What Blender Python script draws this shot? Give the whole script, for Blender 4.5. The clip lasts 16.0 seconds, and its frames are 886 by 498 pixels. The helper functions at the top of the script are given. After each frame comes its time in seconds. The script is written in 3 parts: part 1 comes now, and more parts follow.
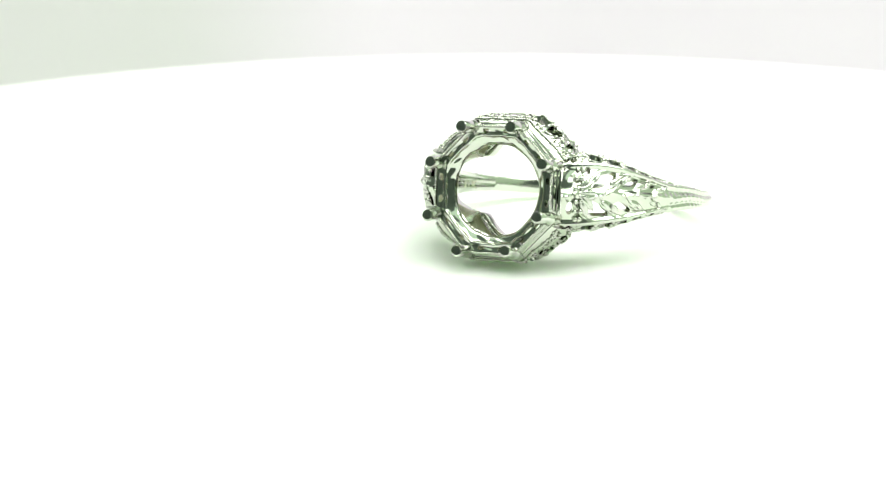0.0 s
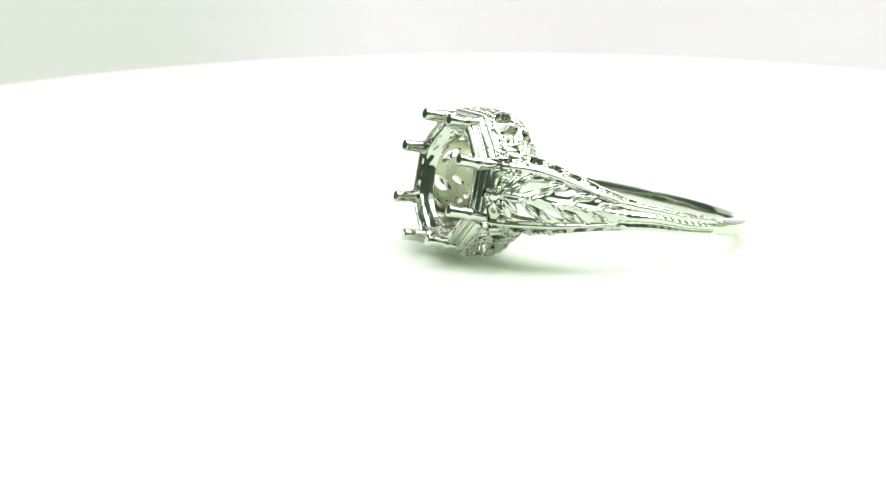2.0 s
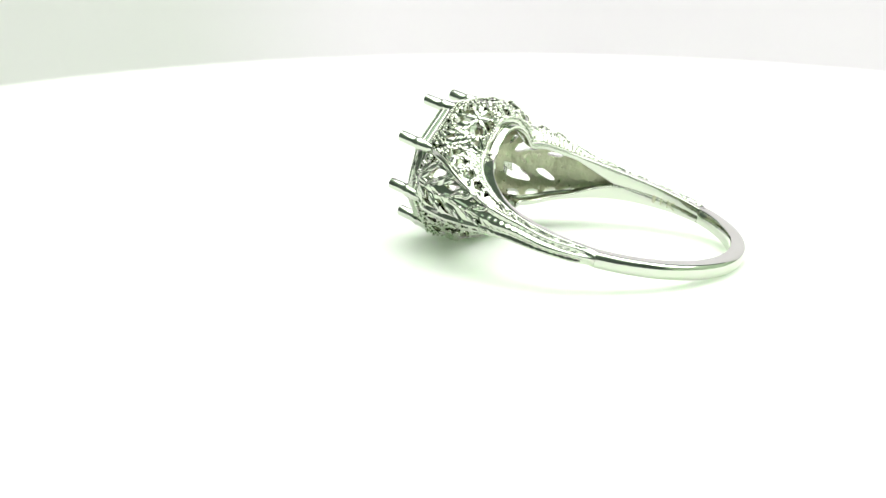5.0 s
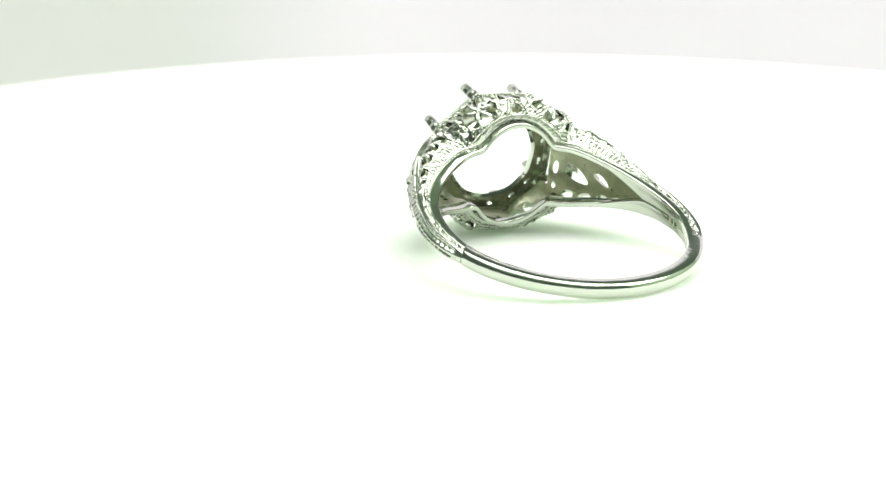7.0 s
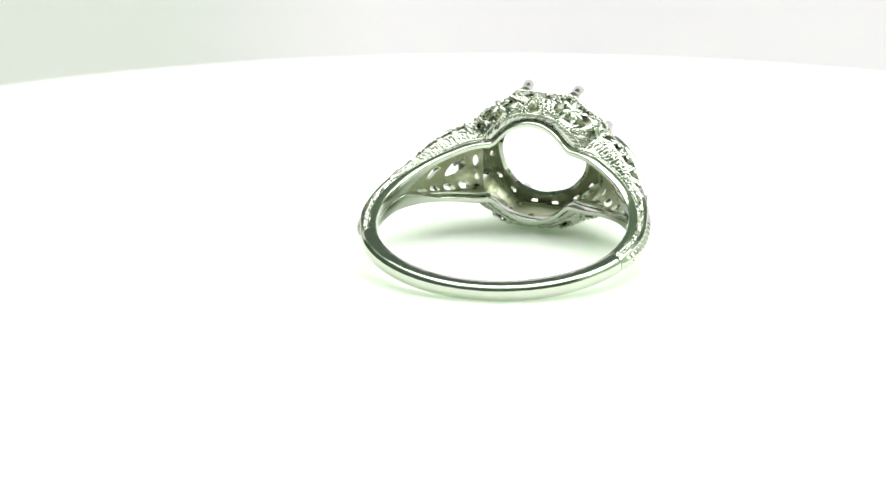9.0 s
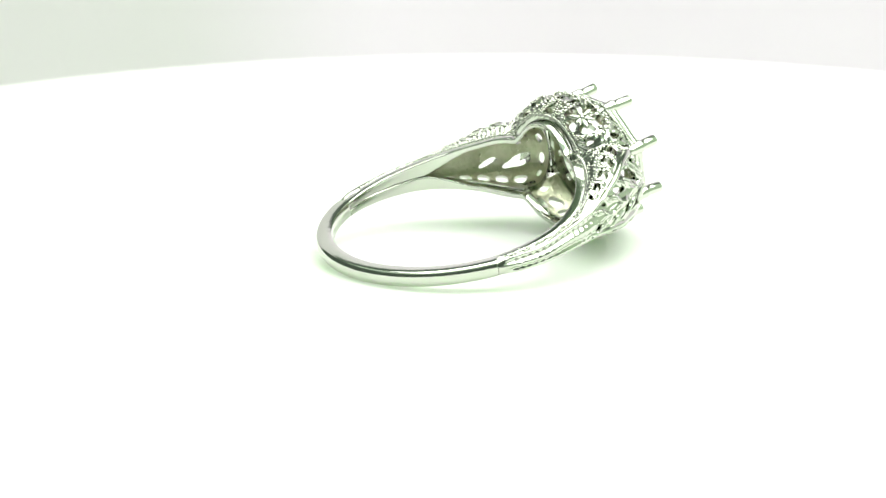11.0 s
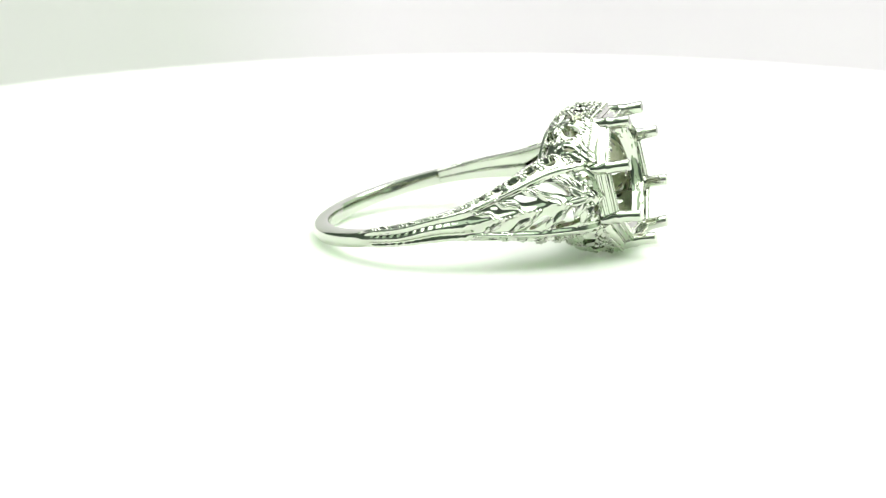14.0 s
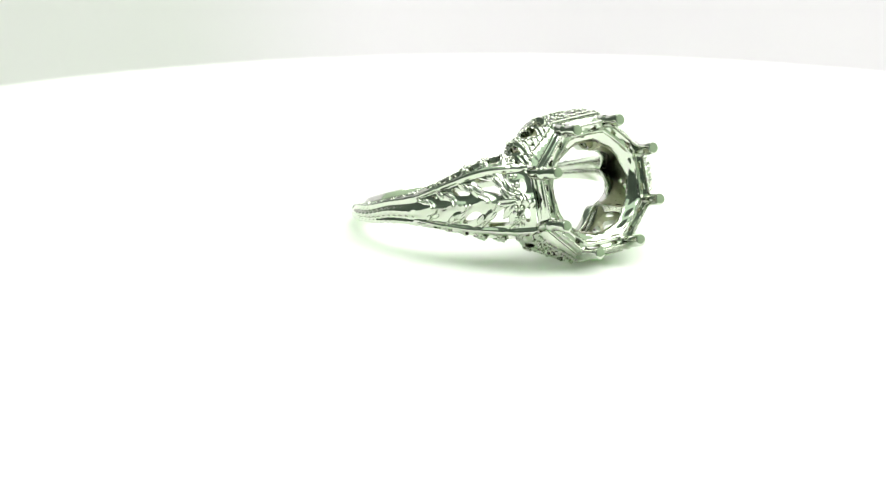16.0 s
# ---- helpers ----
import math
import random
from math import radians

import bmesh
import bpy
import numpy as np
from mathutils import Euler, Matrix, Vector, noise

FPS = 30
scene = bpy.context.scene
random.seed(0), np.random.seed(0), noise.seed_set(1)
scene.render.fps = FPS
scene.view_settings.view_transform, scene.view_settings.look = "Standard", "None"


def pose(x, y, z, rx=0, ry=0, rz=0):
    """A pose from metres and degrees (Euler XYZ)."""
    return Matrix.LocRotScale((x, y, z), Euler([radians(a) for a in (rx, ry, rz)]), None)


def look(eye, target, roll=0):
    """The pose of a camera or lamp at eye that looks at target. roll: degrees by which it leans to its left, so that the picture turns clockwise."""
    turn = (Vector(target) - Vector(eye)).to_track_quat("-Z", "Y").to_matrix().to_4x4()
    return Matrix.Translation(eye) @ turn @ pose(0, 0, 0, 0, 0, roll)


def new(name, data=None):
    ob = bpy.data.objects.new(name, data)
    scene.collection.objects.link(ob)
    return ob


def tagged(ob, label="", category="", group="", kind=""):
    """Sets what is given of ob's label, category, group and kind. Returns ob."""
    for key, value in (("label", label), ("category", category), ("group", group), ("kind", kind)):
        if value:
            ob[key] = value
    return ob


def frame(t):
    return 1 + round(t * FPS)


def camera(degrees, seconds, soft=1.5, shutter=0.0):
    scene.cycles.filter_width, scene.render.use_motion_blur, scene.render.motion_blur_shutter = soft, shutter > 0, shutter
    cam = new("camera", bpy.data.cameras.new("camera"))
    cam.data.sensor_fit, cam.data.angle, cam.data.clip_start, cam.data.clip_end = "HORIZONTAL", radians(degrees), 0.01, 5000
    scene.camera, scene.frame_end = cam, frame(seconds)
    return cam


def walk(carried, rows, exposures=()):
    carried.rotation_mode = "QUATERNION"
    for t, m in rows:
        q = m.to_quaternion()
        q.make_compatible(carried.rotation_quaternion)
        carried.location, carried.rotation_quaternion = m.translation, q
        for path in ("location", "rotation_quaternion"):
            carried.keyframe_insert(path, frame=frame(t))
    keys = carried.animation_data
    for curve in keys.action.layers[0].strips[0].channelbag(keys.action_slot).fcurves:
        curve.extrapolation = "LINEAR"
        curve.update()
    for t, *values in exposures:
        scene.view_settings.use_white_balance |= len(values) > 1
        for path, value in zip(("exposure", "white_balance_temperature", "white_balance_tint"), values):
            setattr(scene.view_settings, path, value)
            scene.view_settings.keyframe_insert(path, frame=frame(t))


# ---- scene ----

# ------------------------------------------------------------ camera
cam = camera(17.823, 16.0, soft=1.3)
cam.data.dof.use_dof = True
cam.data.dof.focus_distance = 0.196
cam.data.dof.aperture_fstop = 64.0
EYE = pose(0.005779, -0.195699, 0.050043, 90 - 14.454, 0, 3.523) @ pose(0, 0, 0, 0, 0, 0.123)
walk(cam, [(0, EYE), (16, EYE)], exposures=[(0, 0.0), (16, 0.0)])

# degrees by which the turntable has turned, second by second
TURN = [(0.0, 0.0), (0.5, -8.99), (1.0, -18.28), (1.5, -27.62), (2.0, -36.86), (2.5, -46.04), (3.0, -55.3), (3.5, -64.66), (4.0, -74.08),
        (5.2, -96.55), (6.5, -120.51), (7.0, -130.0), (7.5, -139.56), (8.0, -149.01), (8.5, -158.29), (9.0, -167.55), (9.5, -176.88), (10.8, -200.95),
        (12.0, -223.38), (12.5, -232.66), (13.0, -241.9), (13.5, -251.14), (14.0, -260.43), (14.5, -269.77), (15.0, -279.05), (15.5, -288.27), (16.0, -297.51)]
# the ring on the turntable: centre of its finger hole, heading of its head, lean of the band
RING = pose(0.003064, 0.005634, 0.002700, 0, 0, -113.943) @ pose(0, 0, 0, 0, -12.857, 0) @ pose(0, 0, 0, 2.402, 0, 0)

# ------------------------------------------------------------ world and light
world = bpy.data.worlds.new("world")
scene.world = world
world.use_nodes = True
world.node_tree.nodes["Background"].inputs[0].default_value = (0.78, 1.0, 0.76, 1)
world.node_tree.nodes["Background"].inputs[1].default_value = 1.15


def area_lamp(name, m, sx, sy, watts, colour):
    d = bpy.data.lights.new(name, "AREA")
    d.shape, d.size, d.size_y, d.energy, d.color = "RECTANGLE", sx, sy, watts, colour
    ob = new(name, d)
    ob.matrix_world = m
    return ob


LAMP_WHITE = (0.985, 1.0, 0.97)
area_lamp("tent_top_lamp", look((0.03, 0.02, 0.272), (0.03, 0.02, 0.0)), 0.33, 0.28, 1.46, LAMP_WHITE)
area_lamp("tent_side_lamp", look((0.192, 0.0, 0.17), (0.0, 0.0, 0.01)), 0.14, 0.14, 0.47, LAMP_WHITE)


# ------------------------------------------------------------ materials
def material(name, colour, rough=0.5, metal=0.0):
    m = bpy.data.materials.new(name)
    m.use_nodes = True
    b = m.node_tree.nodes["Principled BSDF"]
    b.inputs["Base Color"].default_value = (*colour, 1)
    b.inputs["Roughness"].default_value = rough
    b.inputs["Metallic"].default_value = metal
    return m, m.node_tree, b


def worn(name, colour, colour2, rough, rough2, metal, scale, fine, bump):
    """Colour and gloss varied by two sizes of noise, with a fine relief. scale and fine: waves a metre."""
    m, t, b = material(name, colour, rough, metal)
    co = t.nodes.new("ShaderNodeTexCoord")
    n1, n2 = t.nodes.new("ShaderNodeTexNoise"), t.nodes.new("ShaderNodeTexNoise")
    n1.inputs["Scale"].default_value, n2.inputs["Scale"].default_value = scale, fine
    n1.inputs["Detail"].default_value, n2.inputs["Detail"].default_value = 4, 3
    for n in (n1, n2):
        t.links.new(co.outputs["Object"], n.inputs["Vector"])
    mix = t.nodes.new("ShaderNodeMix")
    mix.data_type = "RGBA"
    mix.inputs[6].default_value, mix.inputs[7].default_value = (*colour, 1), (*colour2, 1)
    t.links.new(n1.outputs["Fac"], mix.inputs[0])
    t.links.new(mix.outputs[2], b.inputs["Base Color"])
    mr = t.nodes.new("ShaderNodeMapRange")
    mr.inputs["From Min"].default_value, mr.inputs["From Max"].default_value = 0.3, 0.7
    mr.inputs["To Min"].default_value, mr.inputs["To Max"].default_value = rough, rough2
    t.links.new(n2.outputs["Fac"], mr.inputs["Value"])
    t.links.new(mr.outputs["Result"], b.inputs["Roughness"])
    if bump:
        bp = t.nodes.new("ShaderNodeBump")
        bp.inputs["Strength"].default_value, bp.inputs["Distance"].default_value = bump
        t.links.new(n2.outputs["Fac"], bp.inputs["Height"])
        t.links.new(bp.outputs["Normal"], b.inputs["Normal"])
    return m


POLISHED = worn("polished_white_gold", (0.60, 0.615, 0.56), (0.54, 0.56, 0.50), 0.04, 0.12, 1.0, 300, 2500, (0.25, 0.00003))
CARVED = worn("carved_white_gold", (0.62, 0.635, 0.58), (0.53, 0.55, 0.48), 0.05, 0.16, 1.0, 500, 2500, (0.25, 0.00005))
CAST = worn("unpolished_white_gold", (0.66, 0.67, 0.52), (0.44, 0.45, 0.31), 0.26, 0.52, 1.0, 900, 3000, (0.8, 0.00012))
ACRYLIC = worn("white_turntable_top", (0.76, 0.79, 0.735), (0.74, 0.77, 0.715), 0.55, 0.65, 0.0, 8, 400, (0.05, 0.0001))
ACRYLIC.node_tree.nodes["Principled BSDF"].inputs["Subsurface Weight"].default_value = 1.0
ACRYLIC.node_tree.nodes["Principled BSDF"].inputs["Subsurface Scale"].default_value = 0.008
ACRYLIC.node_tree.nodes["Principled BSDF"].inputs["Subsurface Radius"].default_value = (0.85, 1.0, 0.8)
FABRIC = worn("white_tent_fabric", (0.52, 0.62, 0.48), (0.49, 0.59, 0.45), 0.85, 0.95, 0.0, 6, 900, (0.3, 0.0004))


def shaded_fabric():
    """White tent fabric; the left corner's greenish shade is painted in and fades out over a few centimetres."""
    m = worn("white_tent_fabric_with_corner_shade", (0.835, 0.73, 0.865), (0.82, 0.715, 0.85), 0.85, 0.95, 0.0, 6, 900, (0.3, 0.0004))
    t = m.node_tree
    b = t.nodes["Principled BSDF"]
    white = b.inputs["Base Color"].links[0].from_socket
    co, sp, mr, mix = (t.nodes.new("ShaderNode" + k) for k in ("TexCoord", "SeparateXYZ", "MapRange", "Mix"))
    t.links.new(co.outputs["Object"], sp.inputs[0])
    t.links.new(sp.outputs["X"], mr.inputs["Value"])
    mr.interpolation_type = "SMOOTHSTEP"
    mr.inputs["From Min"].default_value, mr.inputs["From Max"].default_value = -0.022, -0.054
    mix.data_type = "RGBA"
    # darker tone that stands for the dimmer light in the left corner
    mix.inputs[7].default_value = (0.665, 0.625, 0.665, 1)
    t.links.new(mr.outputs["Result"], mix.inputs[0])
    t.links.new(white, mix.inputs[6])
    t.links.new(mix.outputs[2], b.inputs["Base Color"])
    return m


SHADED_FABRIC = shaded_fabric()
ROOM = worn("grey_room_paint", (0.34, 0.36, 0.35), (0.30, 0.32, 0.31), 0.7, 0.9, 0.0, 2, 60, (0.2, 0.002))
BASE = worn("white_plastic_base", (0.75, 0.75, 0.75), (0.70, 0.70, 0.70), 0.35, 0.45, 0.0, 10, 300, (0.05, 0.0001))


# ------------------------------------------------------------ mesh helpers
def linked(name, verts, faces, mats, parent=None, label="", index=None, smooth=40):
    me = bpy.data.meshes.new(name)
    me.from_pydata([tuple(map(float, v)) for v in verts], [], faces)
    for m in mats:
        me.materials.append(m)
    if index is not None:
        me.polygons.foreach_set("material_index", index)
    me.update()
    if smooth:
        me.polygons.foreach_set("use_smooth", [True] * len(me.polygons))
        me.set_sharp_from_angle(angle=radians(smooth))
    ob = new(name, me)
    if parent:
        ob.parent = parent
    if label:
        tagged(ob, label)
    return ob


def plate(name, a, b, h0, h1, thick, mat, label):
    """An upright wall of that thickness from a to b in the plan; it thickens to the right of the way from a to b."""
    a, b = Vector(a), Vector(b)
    n = (b - a).normalized()
    n = Vector((n.y, -n.x)) * thick
    q = [a, b, b + n, a + n]
    v = [(p.x, p.y, h) for h in (h0, h1) for p in q]
    f = [(0, 1, 2, 3), (7, 6, 5, 4), (0, 4, 5, 1), (1, 5, 6, 2), (2, 6, 7, 3), (3, 7, 4, 0)]
    return tagged(linked(name, v, f, [mat], smooth=0), label, "wall", kind="structure")


def slab(name, x0, x1, y0, y1, z0, z1, mat, label, category):
    v = [(x, y, z) for z in (z0, z1) for x, y in ((x0, y0), (x1, y0), (x1, y1), (x0, y1))]
    f = [(3, 2, 1, 0), (4, 5, 6, 7), (0, 1, 5, 4), (1, 2, 6, 5), (2, 3, 7, 6), (3, 0, 4, 7)]
    return tagged(linked(name, v, f, [mat], smooth=0), label, category, kind="structure")


def lathe(profile, n):
    """Rings of (radius, height) about z, closed at both ends."""
    v, f = [], []
    for r, z in profile:
        for k in range(n):
            a = 2 * math.pi * k / n
            v.append((r * math.cos(a), r * math.sin(a), z))
    for i in range(len(profile) - 1):
        for k in range(n):
            k2 = (k + 1) % n
            f.append((i * n + k, i * n + k2, (i + 1) * n + k2, (i + 1) * n + k))
    f.append(tuple(range(n))[::-1])
    f.append(tuple((len(profile) - 1) * n + k for k in range(n)))
    return v, f


# ------------------------------------------------------------ the light tent and the room
slab("floor", -1.5, 1.5, -1.8, 1.5, -0.80, -0.78, ROOM, "grey floor of the dim room", "floor")
plate("wall_north", (-1.5, 1.5), (1.5, 1.5), -0.78, 1.9, -0.05, ROOM, "grey painted wall of the dim room")
plate("wall_south", (1.5, -1.8), (-1.5, -1.8), -0.78, 1.9, -0.05, ROOM, "grey painted wall of the dim room")
plate("wall_west", (-1.5, -1.8), (-1.5, 1.5), -0.78, 1.9, -0.05, ROOM, "grey painted wall of the dim room")
plate("wall_east", (1.5, 1.5), (1.5, -1.8), -0.78, 1.9, -0.05, ROOM, "grey painted wall of the dim room")
slab("tent_floor", -0.26, 0.26, -0.16, 0.26, -0.034, -0.030, FABRIC, "white fabric floor of the light tent", "floor")
slab("tent_ceiling", -0.17, 0.26, -0.12, 0.26, 0.280, 0.284, FABRIC, "white fabric roof of the light tent", "ceiling")


def curved_wall(name, ends, bend, n, h0, h1, thick, mat, label):
    """A fabric wall that runs straight from the first end and then swings round to the last end."""
    a, b, c = (np.array(p) for p in (ends[0], bend, ends[1]))
    line = [a] + [(1 - t) ** 2 * (b + (a - b) * 0.16) + 2 * t * (1 - t) * b + t * t * c for t in np.linspace(0, 1, n)]
    v, f = [], []
    for i, p in enumerate(line):
        d = line[min(i + 1, len(line) - 1)] - line[max(i - 1, 0)]
        out = np.array([d[1], -d[0]]) / np.linalg.norm(d) * thick
        for q in (p, p + out):
            v += [(q[0], q[1], h0), (q[0], q[1], h1)]
    for i in range(len(line) - 1):
        k, m = 4 * i, 4 * i + 4
        f += [(k, m, m + 1, k + 1), (k + 2, k + 3, m + 3, m + 2), (k + 1, m + 1, m + 3, k + 3), (k, k + 2, m + 2, m)]
    f += [(0, 1, 3, 2), (len(v) - 4, len(v) - 2, len(v) - 1, len(v) - 3)]
    return tagged(linked(name, v, f, [mat], smooth=30), label, "wall", kind="structure")


curved_wall("tent_wall_back", ((0.26, 0.17), (-0.125, 0.095)), (-0.045, 0.17), 24, -0.03, 0.115, 0.003, SHADED_FABRIC,
            "white fabric back wall of the light tent, greenish shade painted round its corner")
plate("tent_wall_east", (0.20, 0.17), (0.20, -0.12), -0.03, 0.28, -0.003, FABRIC, "white fabric side wall of the light tent")
table = new("table")
tagged(table, "grey table under the light tent", "table")
for part_name, x0, x1, y0, y1, z0, z1 in (("tabletop", -0.6, 0.6, -0.5, 0.5, -0.064, -0.0345), ("leg", -0.58, -0.53, -0.48, -0.43, -0.78, -0.064),
                                          ("leg", 0.53, 0.58, -0.48, -0.43, -0.78, -0.064), ("leg", -0.58, -0.53, 0.43, 0.48, -0.78, -0.064),
                                          ("leg", 0.53, 0.58, 0.43, 0.48, -0.78, -0.064)):
    v = [(x, y, z) for z in (z0, z1) for x, y in ((x0, y0), (x1, y0), (x1, y1), (x0, y1))]
    linked(part_name, v, [(3, 2, 1, 0), (4, 5, 6, 7), (0, 1, 5, 4), (1, 2, 6, 5), (2, 3, 7, 6), (3, 0, 4, 7)], [ROOM], table, smooth=0)


def turntable():
    top = new("turntable")
    tagged(top, "round white motorised turntable, its smooth top turning slowly", "turntable")
    v, f = lathe([(0.068, -0.010), (0.074, -0.0095), (0.0765, -0.007), (0.0770, -0.004), (0.0765, -0.0015), (0.0752, -0.0003), (0.0735, 0.0)], 128)
    linked("turntable_top", v, f, [ACRYLIC], top, "smooth white round platter")
    v, f = lathe([(0.060, -0.0299), (0.062, -0.029), (0.060, -0.012), (0.056, -0.0102)], 96)
    linked("base", v, f, [BASE], top, "white plastic base")
    return top


# ------------------------------------------------------------ the ring, in millimetres: x to the head, z along the finger
MM = 0.001


def curve(*knots):
    """A smooth curve through (x, y) knots."""
    k = np.array(knots, float)
    slope = np.gradient(k[:, 1], k[:, 0])

    def value(x):
        x = np.clip(np.asarray(x, float), k[0, 0], k[-1, 0])
        i = np.clip(np.searchsorted(k[:, 0], x) - 1, 0, len(k) - 2)
        h = k[i + 1, 0] - k[i, 0]
        s = (x - k[i, 0]) / h
        return ((2 * s**3 - 3 * s**2 + 1) * k[i, 1] + (s**3 - 2 * s**2 + s) * h * slope[i]
                + (3 * s**2 - 2 * s**3) * k[i + 1, 1] + (s**3 - s**2) * h * slope[i + 1])
    return value


rim_height = curve((17, 2.25), (24, 2.30), (30, 2.18), (38, 1.88), (50, 1.48), (60, 1.18), (70, 0.95), (85, 0.74), (100, 0.63), (112, 0.57))
side_height = curve((17, 3.15), (24, 3.12), (32, 2.96), (40, 2.56), (50, 1.94), (60, 1.42), (70, 1.06), (85, 0.80), (100, 0.66), (112, 0.58))
ridge_radius = curve((15, 13.8), (25, 13.45), (33, 12.55), (41, 11.9), (51, 11.0), (63, 10.4), (75, 10.15), (90, 10.0), (112, 9.92))


def pierced(name, parent, surface, field, relief, us, vs, thick, flip, mats, label=""):
    """A sheet over (u, v) with real holes where field < 0, a carved front and a plain back."""
    U, V = np.meshgrid(us, vs, indexing="ij")
    P = surface(U, V)
    N = np.cross(np.gradient(P, axis=0), np.gradient(P, axis=1))
    N /= np.linalg.norm(N, axis=2, keepdims=True) + 1e-12
    if flip:
        N = -N
    front, back = P + N * relief(U, V)[..., None], P - N * thick
    F = field(U, V)
    verts, index, faces, mat = [], {}, [], []

    def corner(i, j):
        key = (i, j)
        if key not in index:
            index[key] = len(verts)
            verts.append(front[i, j])
            verts.append(back[i, j])
        return index[key]

    def cut(a, b):
        key = (a, b) if a < b else (b, a)
        if key not in index:
            s = F[a] / (F[a] - F[b])
            s = min(max(s, 0.02), 0.98)
            index[key] = len(verts)
            verts.append(front[a] * (1 - s) + front[b] * s)
            verts.append(back[a] * (1 - s) + back[b] * s)
        return index[key]

    polys = []
    for i in range(len(us) - 1):
        for j in range(len(vs) - 1):
            quad = ((i, j), (i + 1, j), (i + 1, j + 1), (i, j + 1))
            inside = [F[q] > 0 for q in quad]
            if all(inside):
                polys.append([corner(*q) for q in quad])
            elif any(inside):
                for tri in ((quad[0], quad[1], quad[2]), (quad[0], quad[2], quad[3])):
                    poly = []
                    for a, b in zip(tri, tri[1:] + tri[:1]):
                        if F[a] > 0:
                            poly.append(corner(*a))
                        if (F[a] > 0) != (F[b] > 0):
                            poly.append(cut(a, b))
                    if len(poly) > 2:
                        polys.append(poly)
    edges = set()
    for p in polys:
        if flip:
            p.reverse()
        faces.append(tuple(p))
        faces.append(tuple(k + 1 for k in reversed(p)))
        mat += [0, 1]
        for a, b in zip(p, p[1:] + p[:1]):
            if (b, a) in edges:
                edges.discard((b, a))
            else:
                edges.add((a, b))
    for a, b in sorted(edges):
        faces.append((b, a, a + 1, b + 1))
        mat.append(0)
    return linked(name, np.array(verts) * MM, faces, mats, parent, label, mat, 35)


def swept(path, section, closed=False):
    """A bar: at each place of the path (place, side, out) the section's (side, out) points."""
    v, f, n = [], [], len(section)
    for p, a, b in path:
        for s, o in section:
            v.append((np.array(p) + np.array(a) * s + np.array(b) * o) * MM)
    m = len(path)
    for i in range(m if closed else m - 1):
        for k in range(n):
            k2, i2 = (k + 1) % n, (i + 1) % m
            f.append((i * n + k, i * n + k2, i2 * n + k2, i2 * n + k))
    if not closed:
        f.append(tuple(range(n))[::-1])
        f.append(tuple((m - 1) * n + k for k in range(n)))
    return v, f


def rounded(w, h, c, k=3):
    """A rectangle w x h with rounded corners."""
    pts = []
    for cx, cy, a0 in ((w / 2 - c, h / 2 - c, 0), (-w / 2 + c, h / 2 - c, 90), (-w / 2 + c, -h / 2 + c, 180), (w / 2 - c, -h / 2 + c, 270)):
        for q in range(k + 1):
            a = radians(a0 + 90 * q / k)
            pts.append((cx + c * math.cos(a), cy + c * math.sin(a)))
    return pts


def grains(places, radius):
    """Small round grains, joined."""
    b = bmesh.new()
    bmesh.ops.create_icosphere(b, subdivisions=2, radius=1.0)
    bv = np.array([x.co[:] for x in b.verts])
    bf = [[x.index for x in q.verts] for q in b.faces]
    b.free()
    v, f = [], []
    for i, p in enumerate(places):
        r = radius * (0.85 + 0.3 * random.random())
        base = len(v)
        v.extend((bv * r + np.array(p)) * MM)
        f.extend(tuple(base + k for k in q) for q in bf)
    return v, f


def around(phi, r, z):
    return np.array([r * math.cos(radians(phi)), r * math.sin(radians(phi)), z])


# ---- shoulders
def shoulder_surface(side):
    def surface(U, V):
        A = np.abs(V)
        e, rc = side_height(U) * (0.98 - 0.06 * side), ridge_radius(U)
        rin = np.interp(U, [20, 60, 112], [9.35, 9.20, 9.0])
        tuck = np.clip((A - 0.72) / 0.28, 0, 1) ** 1.6
        z = np.sign(V) * (e * np.sin(np.pi * A / 2) ** 0.85 - (e - rim_height(U)) * tuck)
        r = rin + (rc - rin) * np.maximum(np.cos(np.pi * V / 2), 0) ** 0.72
        a = np.radians(U)
        return np.stack([r * np.cos(a), side * r * np.sin(a), z], -1)
    return surface


def leaf_phase(U, V):
    """Runs from 0 to 1 from one leaflet to the next along the shoulder."""
    return np.mod((U - 23.4) / 10.2 - 2.3 * np.abs(V) + 0.07 * np.sin(U * 0.8 + V * 9) + np.where(V < 0, 0.30, 0.0), 1.0)


def slope_phase(U, V):
    return np.mod((U - 26.2) / 6.9 + (np.abs(V) - 0.7) * 0.8 + np.where(V < 0, 0.25, 0.0), 1.0)


